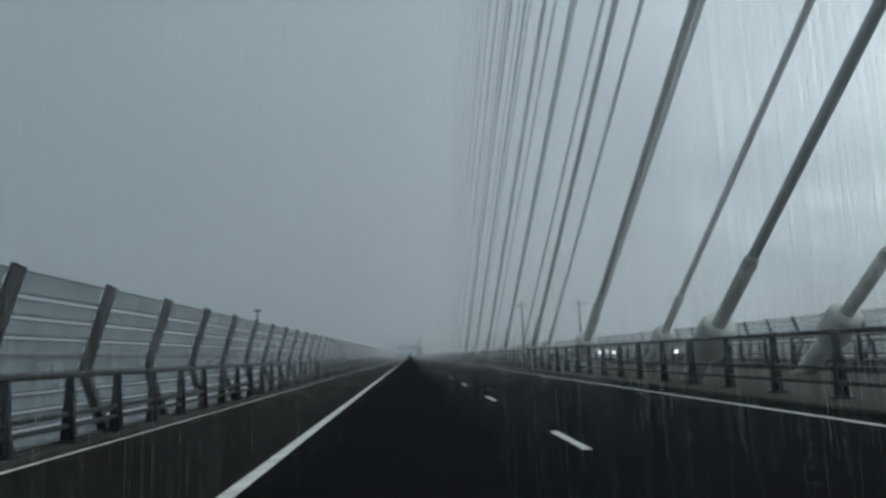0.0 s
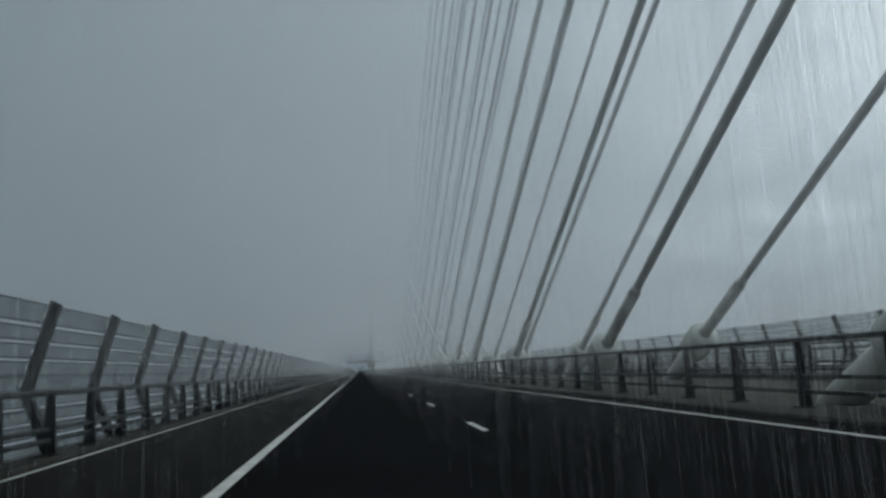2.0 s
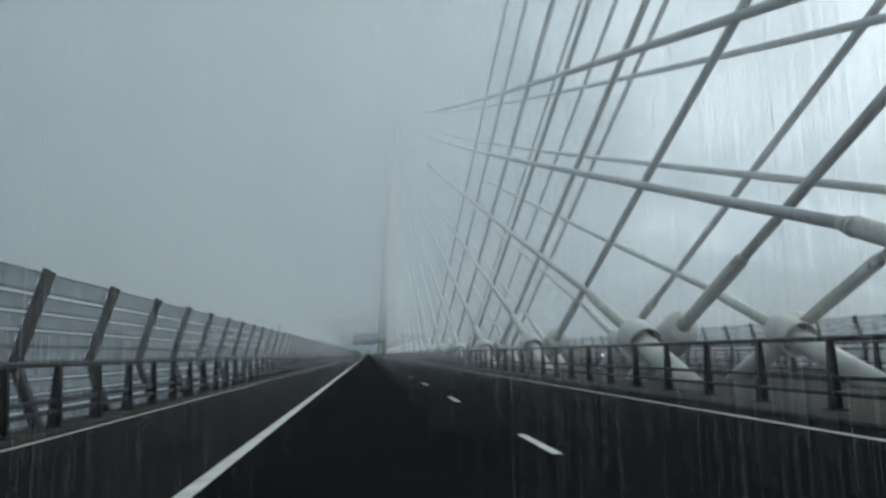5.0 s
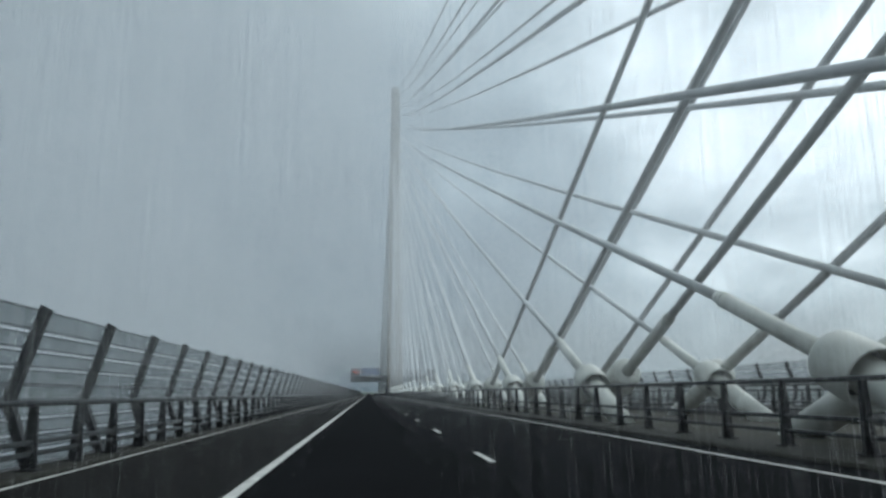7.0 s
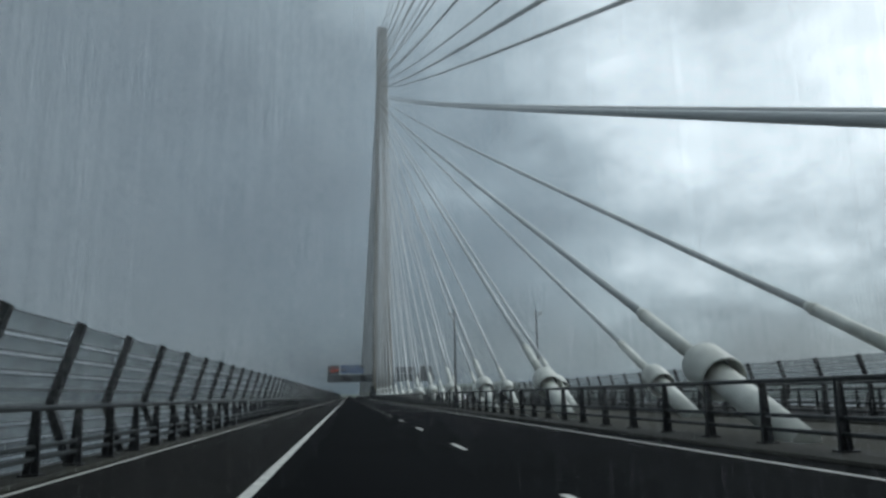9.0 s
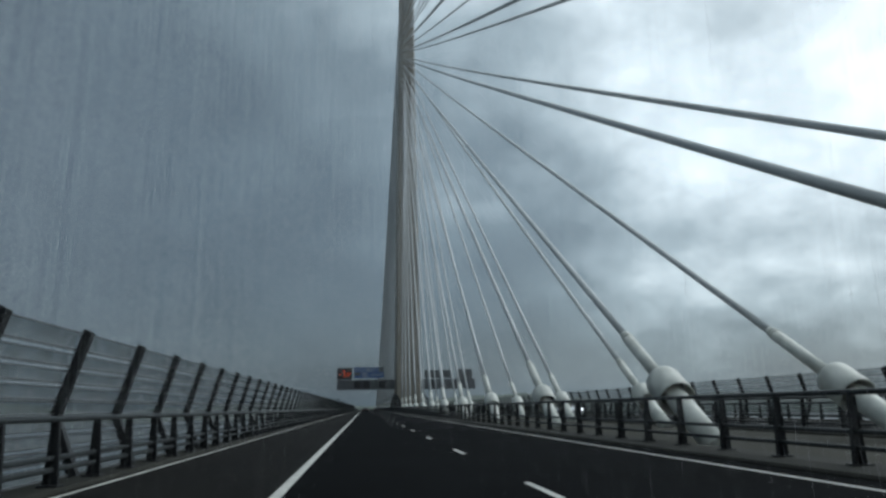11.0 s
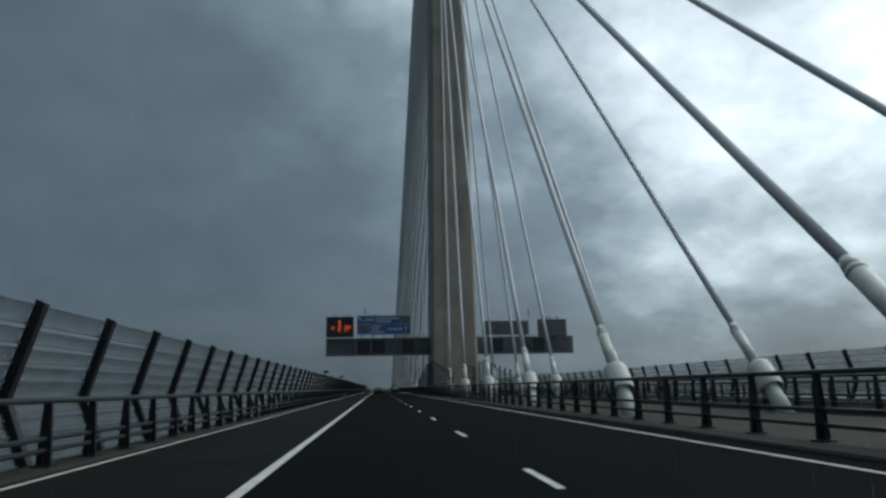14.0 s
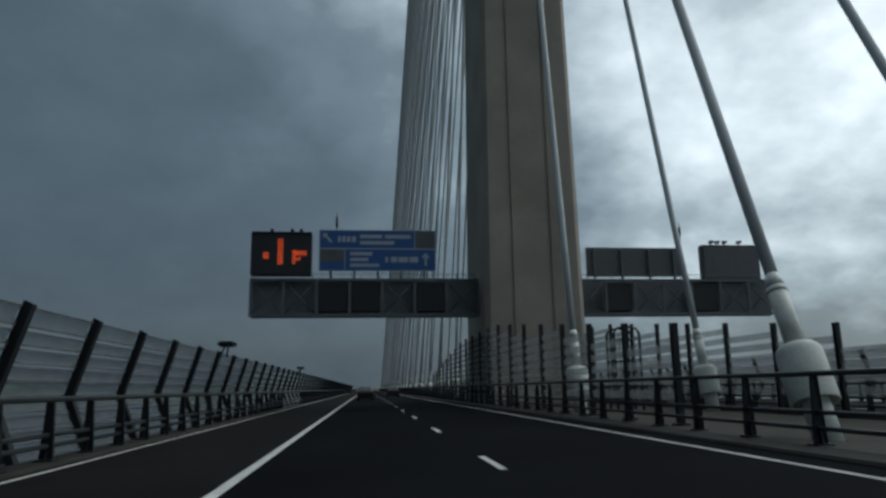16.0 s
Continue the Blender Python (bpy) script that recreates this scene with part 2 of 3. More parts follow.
def build_ground():
    bm = bmesh.new()
    bmesh.ops.create_grid(bm, x_segments=24, y_segments=24, size=9000)
    sea = obj("water", bm, WATER)
    sea.location = (0, 1200, -52)
    tagged(sea, "grey estuary water far below the bridge", "water", kind="structure")
    for name, cx, cy, half, turn, high, seed, lab in (
            ("far_shore", 700, 4300, 3400, 0, 115, 3, "low hazy hills along the far shore"),
            ("far_shore", -2600, 2100, 2300, 62, 105, 8, "low hazy hills along the western shore"),
            ("far_shore", 3100, 1900, 2300, -60, 70, 14, "low hazy hills along the eastern shore")):
        bm = bmesh.new()
        nx, ny = 90, 10
        grid = []
        for j in range(ny):
            row = []
            for i in range(nx):
                x = (i / (nx - 1) * 2 - 1) * half
                y = (j / (ny - 1)) * 500
                rise = math.sin(min(1, j / (ny - 3)) * math.pi / 2)
                h = rise * high * (0.35 + 0.75 * max(0, 0.5 + noise.noise((x / 900, y / 700, seed)) + 0.35 * noise.noise((x / 260, y / 260, seed + 5))))
                h *= min(1, 6 * (1 - abs(x) / half))
                row.append(bm.verts.new((x, y, h - 2)))
            grid.append(row)
        for a, b in zip(grid, grid[1:]):
            for i in range(nx - 1):
                f = bm.faces.new((a[i], a[i + 1], b[i + 1], b[i]))
                f.smooth = True
        hill = obj(name, bm, LAND)
        hill.matrix_basis = pose(cx, cy, -52, 0, 0, turn)
        tagged(hill, lab, "hills", kind="structure")


build_ground()


def build_deck():
    L, R = -8.6, 2 * XC + 8.6
    bm = bmesh.new()
    e, low = 2.85, -0.53                      # lower ledge outside the kerb, on which the wind barrier stands
    top = [(L, low), (L + e, low), (L + e, deck_z(L + e) - 0.02), (XC, deck_z(XC) - 0.02), (R - e, deck_z(R - e) - 0.02), (R - e, low), (R, low)]
    under = [(R + 0.1, -1.0), (R - 8, -4.6), (L + 8, -4.6), (L - 0.1, -1.0)]
    prism(bm, top + under, Y0, Y1)
    tagged(obj("bridge_deck", bm, DECK), "grey concrete bridge deck on a box girder", "deck", kind="structure")

    def strip(name, x0, x1, mat, label, cat, lift=0.0):
        bm = bmesh.new()
        rows = 60
        for i in range(rows):
            a, b = Y0 + (Y1 - Y0) * i / rows, Y0 + (Y1 - Y0) * (i + 1) / rows
            q = [bm.verts.new(p) for p in ((x0, a, deck_z(x0) + lift), (x1, a, deck_z(x1) + lift), (x1, b, deck_z(x1) + lift), (x0, b, deck_z(x0) + lift))]
            bm.faces.new(q)
        bmesh.ops.remove_doubles(bm, verts=bm.verts, dist=1e-4)
        return tagged(obj(name, bm, mat), label, cat, kind="structure")

    for side in (0, 1):
        f = (lambda x: x) if side == 0 else (lambda x: 2 * XC - x)
        xs = sorted((f(X_LINE - 0.1), f(7.05)))
        strip("road", xs[0], xs[1], ASPHALT, "dark asphalt of a two-lane carriageway", "road")
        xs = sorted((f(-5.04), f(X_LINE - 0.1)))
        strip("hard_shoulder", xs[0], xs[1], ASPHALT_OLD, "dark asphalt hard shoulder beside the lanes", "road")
        for x, w, lab in ((X_LINE, 0.17, "solid white line at the edge of the lanes"), (X_SHOULDER, 0.10, "thin worn white line along the kerb"),
                          (X_RIGHT, 0.12, "solid white line along the central reserve")):
            xs = sorted((f(x - w / 2), f(x + w / 2)))
            strip("lane_marking", xs[0], xs[1], PAINT, lab, "road marking", 0.004)
        # kerbs: a real step at both edges
        for x0, x1, h, nm in ((-5.75, -5.05, KERB_OUT, "kerb"), (7.05, 8.6, KERB_IN, "kerb")):
            a, b = sorted((f(x0), f(x1)))
            bm = bmesh.new()
            za, zb = deck_z(a), deck_z(b)
            c = 0.05
            prism(bm, [(a, za - 0.01), (a, za + h - c), (a + c, za + h), (b - c, zb + h), (b, zb + h - c), (b, zb - 0.01)], Y0, Y1)
            tagged(obj(nm, bm, KERB), "low stained concrete kerb that carries the parapet", "kerb", kind="structure")
        # broken lane line
        bm = bmesh.new()
        x = f(X_DASH)
        lane = empty("broken_lane_line")
        tagged(lane, "broken white line of short dashes between the lanes", "road marking", kind="structure")
        a = [bm.verts.new(p) for p in ((-0.06, -2.0, 0), (0.06, -2.0, 0), (0.06, 0, 0), (-0.06, 0, 0), (-0.055, -1.98, 0.006), (0.055, -1.98, 0.006), (0.055, -0.02, 0.006), (-0.055, -0.02, 0.006))]
        for q in ((4, 5, 6, 7), (0, 1, 5, 4), (1, 2, 6, 5), (2, 3, 7, 6), (3, 0, 4, 7)):
            bm.faces.new([a[i] for i in q])
        me = bpy.data.meshes.new("dash")
        bm.to_mesh(me); bm.free(); me.materials.append(PAINT)
        for k in range(-1, 112):
            # near end of each dash lies on the lattice
            share("dash", me, lane, pose(x, DASH_0 + DASH * k + 2.0, deck_z(x) + 0.001))


build_deck()

# ---------------- parapets ----------------


def ibeam_post(h, flange=0.07, deep=0.16, foot=0.12):
    """Parapet post: tapered web between flanges, on a base plate with gussets."""
    bm = bmesh.new()
    add_box(bm, -0.16, 0.16, -0.14, 0.14, 0, 0.03)
    # tapered web, deeper at the foot, seen side-on as an A
    prof = [(-foot, 0.03), (foot, 0.03), (deep / 2 - 0.02, h), (-deep / 2 + 0.02, h)]
    for y0, y1 in ((-0.012, 0.012),):
        loft(bm, [[(x, y0, z) for x, z in prof], [(x, y1, z) for x, z in prof]])
    for s in (-1, 1):
        q = [(s * foot, 0.03), (s * (foot - 0.02), 0.03), (s * (deep / 2 - 0.04), h), (s * (deep / 2 - 0.02), h)]
        loft(bm, [[(x, -flange / 2, z) for x, z in q], [(x, flange / 2, z) for x, z in q]])
    q = [(-0.09, 0.03), (0.09, 0.03), (0.03, 0.3), (-0.03, 0.3)]
    loft(bm, [[(-0.01, y, z) for y, z in q], [(0.01, y, z) for y, z in q]])
    bmesh.ops.recalc_face_normals(bm, faces=bm.faces)
    return bm


def parapet(x, ztop, base, step, first, label, lower=(0.42, 0.74)):
    thing = empty("parapet", x, 0, base)
    tagged(thing, label, "parapet", group="bridge parapets", kind="structure")
    h = ztop - base
    # rails: a round-cornered top rail and two smaller ones
    for dz, w, t, nm in ((h - 0.05, 0.13, 0.10, "top_rail"), (h * lower[1], 0.09, 0.08, "middle_rail"), (h * lower[0], 0.09, 0.08, "lower_rail")):
        bm = bmesh.new()
        pts = []
        for k in range(10):
            a = 2 * math.pi * k / 10
            pts.append((math.copysign(abs(math.cos(a)) ** 0.6, math.cos(a)) * w / 2, dz + math.copysign(abs(math.sin(a)) ** 0.6, math.sin(a)) * t / 2))
        prism(bm, pts, Y0, 900)
        bmesh.ops.recalc_face_normals(bm, faces=bm.faces)
        part(nm, bm, RAIL, thing)
    bm = ibeam_post(h - 0.08)
    me = bpy.data.meshes.new("post")
    bm.to_mesh(me); bm.free(); me.materials.append(POST)
    y, n = first, 0
    rest = bmesh.new()
    while y < 900:
        if y > -6 and n < 290:
            share("post", me, thing, pose(0, y, 0))
            n += 1
        elif y >= 540:
            add_box(rest, -0.12, 0.12, y - 0.06, y + 0.06, 0, h - 0.08)
        y += step
    ob = part("posts_beyond", rest, POST, thing)
    tagged(ob, "distant parapet posts", kind="stuff")
    return thing


LOW_OUT, LOW_IN = (0.235, 0.40), (0.225, 0.44)
parapet(X_LRAIL, Z_LRAIL, deck_z(X_LRAIL) + KERB_OUT, 1.8295, -3.24, "dark steel three-rail parapet on the outer kerb", LOW_OUT)
parapet(X_RRAIL, Z_RRAIL, deck_z(X_RRAIL) + KERB_IN, 2.2485, -1.13, "dark steel three-rail parapet beside the central reserve", LOW_IN)
parapet(2 * XC - X_RRAIL, Z_RRAIL, deck_z(X_RRAIL) + KERB_IN, 2.2485, -0.6, "dark steel three-rail parapet across the central reserve", LOW_IN)
parapet(2 * XC - X_LRAIL, Z_LRAIL, deck_z(X_LRAIL) + KERB_OUT, 1.8295, -2.7, "dark steel three-rail parapet on the far kerb", LOW_OUT)

# ---------------- wind barriers ----------------
FOOT, KNEE, TOP = (-7.22, -0.50), (-7.86, 1.10), (-7.25, 3.18)


def wind_barrier(mirror, y_end):
    """Kinked posts with curved see-through louvres between them."""
    f = (lambda x: x) if not mirror else (lambda x: 2 * XC - x)
    thing = empty("wind_barrier", f(KNEE[0]), 0, 0)
    tagged(thing, "wind barrier of dark kinked posts and milky see-through louvres", "wind barrier", group="wind barriers", kind="structure")
    sgn = -1 if mirror else 1
    # post mesh, local to the knee
    bm = bmesh.new()
    for w, t0, t1, ins in ((0.15, 0.0, 0.19, 0), (0.23, -0.018, 0.018, 0), (0.23, 0.172, 0.208, 0)):
        pts = [FOOT, (KNEE[0], KNEE[1]), TOP]
        rings_out = []
        for p in pts:
            rings_out.append(p)
        outer, inner = [], []
        # the section's depth runs away from the road
        for (x, z), (dx, dz) in zip(pts, ((-0.96, -0.25), (-1.0, 0.1), (-0.89, 0.45))):
            outer.append((x + dx * t0, z + dz * t0))
            inner.append((x + dx * t1, z + dz * t1))
        poly = outer + inner[::-1]
        loft(bm, [[(sgn * (x - KNEE[0]), -w / 2, z) for x, z in poly], [(sgn * (x - KNEE[0]), w / 2, z) for x, z in poly]], close=True)
    add_box(bm, sgn * (FOOT[0] - KNEE[0]) - 0.28, sgn * (FOOT[0] - KNEE[0]) + 0.24, -0.2, 0.2, -0.54, -0.49)
    bmesh.ops.recalc_face_normals(bm, faces=bm.faces)
    me = bpy.data.meshes.new("post")
    bm.to_mesh(me); bm.free(); me.materials.append(POST)
    # louvres of one bay
    dirx, dirz = TOP[0] - KNEE[0], TOP[1] - KNEE[1]
    ln = math.hypot(dirx, dirz)
    ux, uz = dirx / ln, dirz / ln
    bay = bmesh.new()
    edge = bmesh.new()

    slats = []

    def louvre(bmx, px, pz, ux, uz, size, belly):
        pts = []
        for i in range(6):
            s = i / 5
            b = math.sin(s * math.pi) * belly
            pts.append((px + ux * size * s - uz * b, pz + uz * size * s + ux * b))
        back = [(x - uz * 0.012, z + ux * 0.012) for x, z in pts]
        ring = pts + back[::-1]
        one = bmesh.new()
        for tgt in (bmx, one):
            loft(tgt, [[(sgn * (x - KNEE[0]), 0.09, z) for x, z in ring], [(sgn * (x - KNEE[0]), POST_STEP - 0.09, z) for x, z in ring]])
        bmesh.ops.recalc_face_normals(one, faces=one.faces)
        q = bpy.data.meshes.new("louvre")
        one.to_mesh(q); one.free(); q.materials.append(LOUVRE)
        slats.append(q)
        # darker capping bead along the lower edge
        x, z = pts[0]
        for q, hh in ((pts[0], 0.026), (pts[-1], 0.018)):
            loft(edge, [[(sgn * (q[0] - KNEE[0] + a), yy, q[1] + b) for a, b in ((-hh, -hh), (hh, -hh), (hh, hh), (-hh, hh))] for yy in (0.05, POST_STEP - 0.05)])

    for s0, size in ((0.05, 0.33), (0.43, 0.32), (0.85, 0.31), (1.27, 0.31), (1.70, 0.44)):
        louvre(bay, KNEE[0] + ux * s0 - 0.2, KNEE[1] + uz * s0, ux, uz, size, 0.055)
    lx, lz = FOOT[0] - KNEE[0], FOOT[1] - KNEE[1]
    ll = math.hypot(lx, lz)
    for s0, size in ((0.08, 0.28), (0.46, 0.28), (0.84, 0.27), (1.22, 0.27)):
        louvre(bay, KNEE[0] + lx / ll * s0 - 0.19, KNEE[1] + lz / ll * s0, lx / ll, lz / ll, size, -0.045)
    for b in (bay, edge):
        bmesh.ops.recalc_face_normals(b, faces=b.faces)
    mes = []
    for nm, b, m in (("louvre", bay, LOUVRE), ("louvre_edge", edge, GANTRY)):
        q = bpy.data.meshes.new(nm)
        b.to_mesh(q); b.free(); q.materials.append(m)
        mes.append(q)
    for k in range(-2, 230):
        y = post_y(k)
        if y > y_end:
            break
        m = pose(0, y, 0) @ Matrix.Diagonal((1, (post_y(k + 1) - y) / POST_STEP, 1, 1))
        share("post", me, thing, pose(0, y, 0))
        if 1 <= k < 36 and not mirror:        # the bays that stand nearest: every slat by itself
            for q in slats:
                lo = share("louvre", q, thing, m)
        else:
            lo = share("louvre_bay", mes[0], thing, m)
        share("louvre_edge", mes[1], lo)
    return thing


wind_barrier(False, 900)
wind_barrier(True, 760)

# ---------------- stay cables ----------------
CABLE_X = ((9.38, 0.95), (14.40, 1.75))
SAG = 2.4


def stay_cable(x, zl, y, tower_y, j, high):
    """One stay: sheath, sleeve, drum and pipe, along its own line from the deck to the tower."""
    a = Vector((x, y, zl))
    sx = 1.15 if x > XC else -1.15
    top = Vector((XC + sx, tower_y + math.copysign(3.4, y - tower_y), 88.0 + 1.4 * j + 0.05 * j * j + (3.0 if y > tower_y and tower_y < 0 else 0.0)))
    d = (top - a).normalized()
    slope = d.z
    base_z = deck_z(x) + 0.01
    a = a + d * ((high - zl) / slope)            # the drum sits on the cable's line, this high
    y = a.y
    thing = empty("stay_cable", x, y, base_z)
    o = a - Vector((x, y, base_z))
    run = o.z / slope + 0.25                     # pipe from the drum into the deck
    sl = 1.95 / slope                            # the sleeve ends at one height on all stays
    bm = bmesh.new()
    s0, s1 = sl + 0.3, (Vector(top) - a).length
    k = max(2, int((s1 - s0) / 5))
    turn = d.to_track_quat("Z", "Y")
    side = [turn @ Vector((0.145 * math.cos(i * math.pi / 6), 0.145 * math.sin(i * math.pi / 6), 0)) for i in range(12)]
    sag = SAG * (s1 / 330) ** 4 if tower_y > 0 else 0.0     # the long stays hang a little below their chord
    loft(bm, [[o + d * (s0 + (s1 - s0) * i / k) + v - Vector((0, 0, 4 * sag * i / k * (1 - i / k))) for v in side] for i in range(k + 1)], True, True)
    part("sheath", bm, CABLE, thing)
    bm = bmesh.new()
    tube(bm, o + d * 0.5, o + d * sl, 0.215, n=14)
    tube(bm, o + d * sl, o + d * (sl + 0.35), 0.215, 0.15, n=14)
    tube(bm, o + d * (sl - 0.14), o + d * sl, 0.222, n=14)
    part("sleeve", bm, ANCHOR, thing)
    # drum: open hood with a lip, closed at the cable end
    bm = bmesh.new()
    q = d.to_track_quat("Z", "Y")

    def ring(s, r, n=22):
        return [o + d * s + q @ Vector((r * math.cos(2 * math.pi * i / n), r * math.sin(2 * math.pi * i / n), 0)) for i in range(n)]

    g = 1.0 - 0.24 * min(1.0, max(0.0, (slope - 0.42) / 0.25))      # the steep stays by the tower have slimmer drums
    loft(bm, [ring(s, r * g) for s, r in ((0.66, 0.26), (0.64, 0.50), (0.56, 0.60), (0.46, 0.63), (-0.60, 0.64), (-0.64, 0.62), (-0.60, 0.575), (-0.1, 0.57), (-0.08, 0.30))], close=False, smooth=True)
    bmesh.ops.recalc_face_normals(bm, faces=bm.faces)
    drum = part("drum", bm, ANCHOR, thing)
    # dark disc round the pipe: painted shade of the open mouth
    bm = bmesh.new()
    loft(bm, [ring(-0.075, 0.568 * g), ring(-0.095, 0.568 * g)])
    part("mouth_shade_plate", bm, MOUTH_SHADE, drum)
    bm = bmesh.new()
    low = -min(run, 7.0)
    loft(bm, [ring(0.0, 0.38 * g, 16), ring(low, 0.38 * g, 16)], smooth=True)
    part("pipe", bm, ANCHOR, thing)
    return thing


def build_stays():
    for ti, side in ((0, 1), (1, -1), (1, 1)):
        ty = TOWERS[ti]
        for j in range(24):
            y = ty + side * (22.0 + S * j) - (0.6 if side < 0 else 0.0)
            if y < -45:
                continue
            both = 130 < y < 270
            for plane, (x, zl) in enumerate(CABLE_X):
                # stays of the two towers pass side by side where they overlap
                dx = (-0.08 if both else 0.0) if side < 0 else (0.55 if both else (0.24 if plane == 0 else -0.3))
                # the eastern plane swings out a little towards the tower
                swing = 0.8 * min(1, max(0, (y - 330) / 170)) if plane and ti == 1 and side < 0 else 0.0
                high = 1.70 if plane or side < 0 else 1.45
                dy = 0.0
                if side < 0 and ti == 1:
                    high -= 0.35 * min(1, max(0, (y - 330) / 100))      # drums sit lower near the tower
                if both and side < 0:
                    high, dy = (1.65, 0.5) if plane else (1.55, -0.6)
                elif both and plane == 0:
                    high, dy, dx = 1.75, 2.4, 1.35          # clear of the drum beside it
                st = stay_cable(x + dx * (1.0 if plane == 0 else 0.6) + swing, zl, y + dy, ty, j, high)
                tagged(st, "pale grey stay cable with white anchor drum on the deck", "stay cable", group="stay cables")


build_stays()

# ---------------- towers ----------------


def tower(y, label):
    thing = empty("bridge_tower", XC, y, -52)
    tagged(thing, label, "bridge tower", group="bridge towers")
    bm = bmesh.new()

    def ring(z, w, d, c):
        a, b = w / 2, d / 2
        return [(-a + c, -b, z), (a - c, -b, z), (a, -b + c, z), (a, b - c, z), (a - c, b, z), (-a + c, b, z), (-a, b - c, z), (-a, -b + c, z)]

    loft(bm, [ring(0, 14, 16, 0.4), ring(46, 8.4, 9.8, 0.4), ring(52, 7.3, 9.4, 0.35), ring(110, 6.1, 8.0, 0.35), ring(160, 4.9, 6.9, 0.35), ring(200.5, 4.3, 6.3, 0.35), ring(202, 4.0, 6.0, 0.35)])
    shaft = part("shaft", bm, CONCRETE, thing)
    bm = bmesh.new()
    for s in (-1, 1):
        for x0, x1 in ((-1.55, -1.35), (1.35, 1.55)):
            rr = []
            for z in (54, 110, 160, 198):
                d = (9.4 - (z - 52) * (9.4 - 6.3) / 147) / 2
                if z == 110:
                    d = 4.0
                if z == 160:
                    d = 3.45
                sh = 1 - (z - 52) / 400
                rr.append([(x0 * sh, s * (d + 0.1), z), (x1 * sh, s * (d + 0.1), z), (x1 * sh, s * (d - 0.2), z), (x0 * sh, s * (d - 0.2), z)])
            loft(bm, rr)
    bmesh.ops.recalc_face_normals(bm, faces=bm.faces)
    part("rib", bm, CONCRETE, shaft)
    return thing


tower(TOWERS[1], "tall tapering beige concrete tower between the carriageways")

# ---------------- sign gantry ----------------
GY = 528.2                        # boom, along the road


def gantry(x0, x1, signs_front):
    thing = empty("sign_gantry", (x0 + x1) / 2, GY, 6.32)
    tagged(thing, "grey steel cantilever gantry boom fixed to the bridge tower" if signs_front else "grey steel cantilever gantry boom seen from behind", "gantry", group="gantry booms")
    cx = (x0 + x1) / 2
    a, b = x0 - cx, x1 - cx
    H, D = 2.75, 1.3
    # frame members
    bm = bmesh.new()
    for z in (0.0, H - 0.2):
        for y in (-D / 2, D / 2 - 0.18):
            add_box(bm, a, b, y, y + 0.18, z, z + 0.2, 0.015)
    part("chord", bm, GANTRY, thing)
    n = 7
    for i in range(n + 1):
        x = a + (b - a) * i / n
        x = min(max(x, a + 0.1), b - 0.1)
        bm = bmesh.new()
        for y in (-D / 2 + 0.01, D / 2 - 0.15):
            add_box(bm, x - 0.1, x + 0.1, y, y + 0.14, 0.18, H - 0.18, 0.01)
        part("upright", bm, GANTRY, thing)
    for i in range(n):
        xa, xb = a + (b - a) * i / n + 0.12, a + (b - a) * (i + 1) / n - 0.12
        bm = bmesh.new()
        add_box(bm, xa - 0.11, xb + 0.11, 0.2, 0.24, 0.19, H - 0.19)
        part("back_panel", bm, GANTRY, thing)
        if signs_front and i in (2, 3, 5) or (not signs_front and i in (1, 4)):
            bm = box(xa + 0.05, xb - 0.05, -0.5, 0.1, 0.35, H - 0.3, 0.03)
            part("lane_signal", bm, BLACK if signs_front else PIT, thing)
        else:
            bm = bmesh.new()
            tube(bm, (xa, -0.35, 0.25), (xb, -0.35, H - 0.25), 0.045, n=6)
            tube(bm, (xa, -0.35, H - 0.25), (xb, -0.35, 0.25), 0.045, n=6)
            part("brace", bm, GANTRY, thing)
    bm = bmesh.new()
    for s in range(0, 24):
        x = a + 0.2 + (b - a - 0.4) * s / 23
        tube(bm, (x, -0.45, H), (x, -0.45, H + 0.34), 0.02, n=5)
    tube(bm, (a + 0.2, -0.45, H + 0.34), (b - 0.2, -0.45, H + 0.34), 0.025, n=6)
    part("walkway_rail", bm, GANTRY, thing)
    return thing


gantry(-8.08, XC - 3.7, True)
gantry(XC + 3.7, 31.63, False)


def bars(parent, name, spans, mat, y):
    for x0, x1, z0, z1 in spans:
        part(name, box(x0, x1, y - 0.012, y, z0, z1), mat, parent)


def vms():
    """Matrix sign housing with a lit amber pattern."""
    thing = empty("matrix_sign", -5.9, GY - 0.55, 9.2)
    tagged(thing, "black matrix sign showing amber lamps on the gantry", "matrix sign")
    part("housing", box(-2.15, 2.15, -0.3, 0.5, 0.05, 3.25, 0.06), BLACK, thing)
    bm = box(-2.05, 2.05, -0.42, -0.3, 3.1, 3.2, 0.02)
    part("visor", bm, BLACK, thing)
    for x0, z0, cols, rows in ((-1.25, 1.25, 3, 4), (-0.25, 0.85, 3, 15), (0.78, 0.9, 2, 8), (1.0, 1.5, 6, 3), (1.0, 1.15, 3, 2)):
        for i in range(cols):
            for j in range(rows):
                bm = box(x0 + i * 0.135, x0 + i * 0.135 + 0.09, -0.315, -0.3, z0 + j * 0.125, z0 + j * 0.125 + 0.085)
                part("lamp", bm, LED, thing)
    for x in (-0.75, 0.7, 1.35):
        bm = bmesh.new()
        tube(bm, (x, 0.1, 3.2), (x, 0.1, 3.36), 0.05, n=8)
        add_box(bm, x - 0.12, x + 0.12, -0.1, 0.22, 3.34, 3.5, 0.03)
        part("camera_housing", bm, BLACK, thing)


vms()


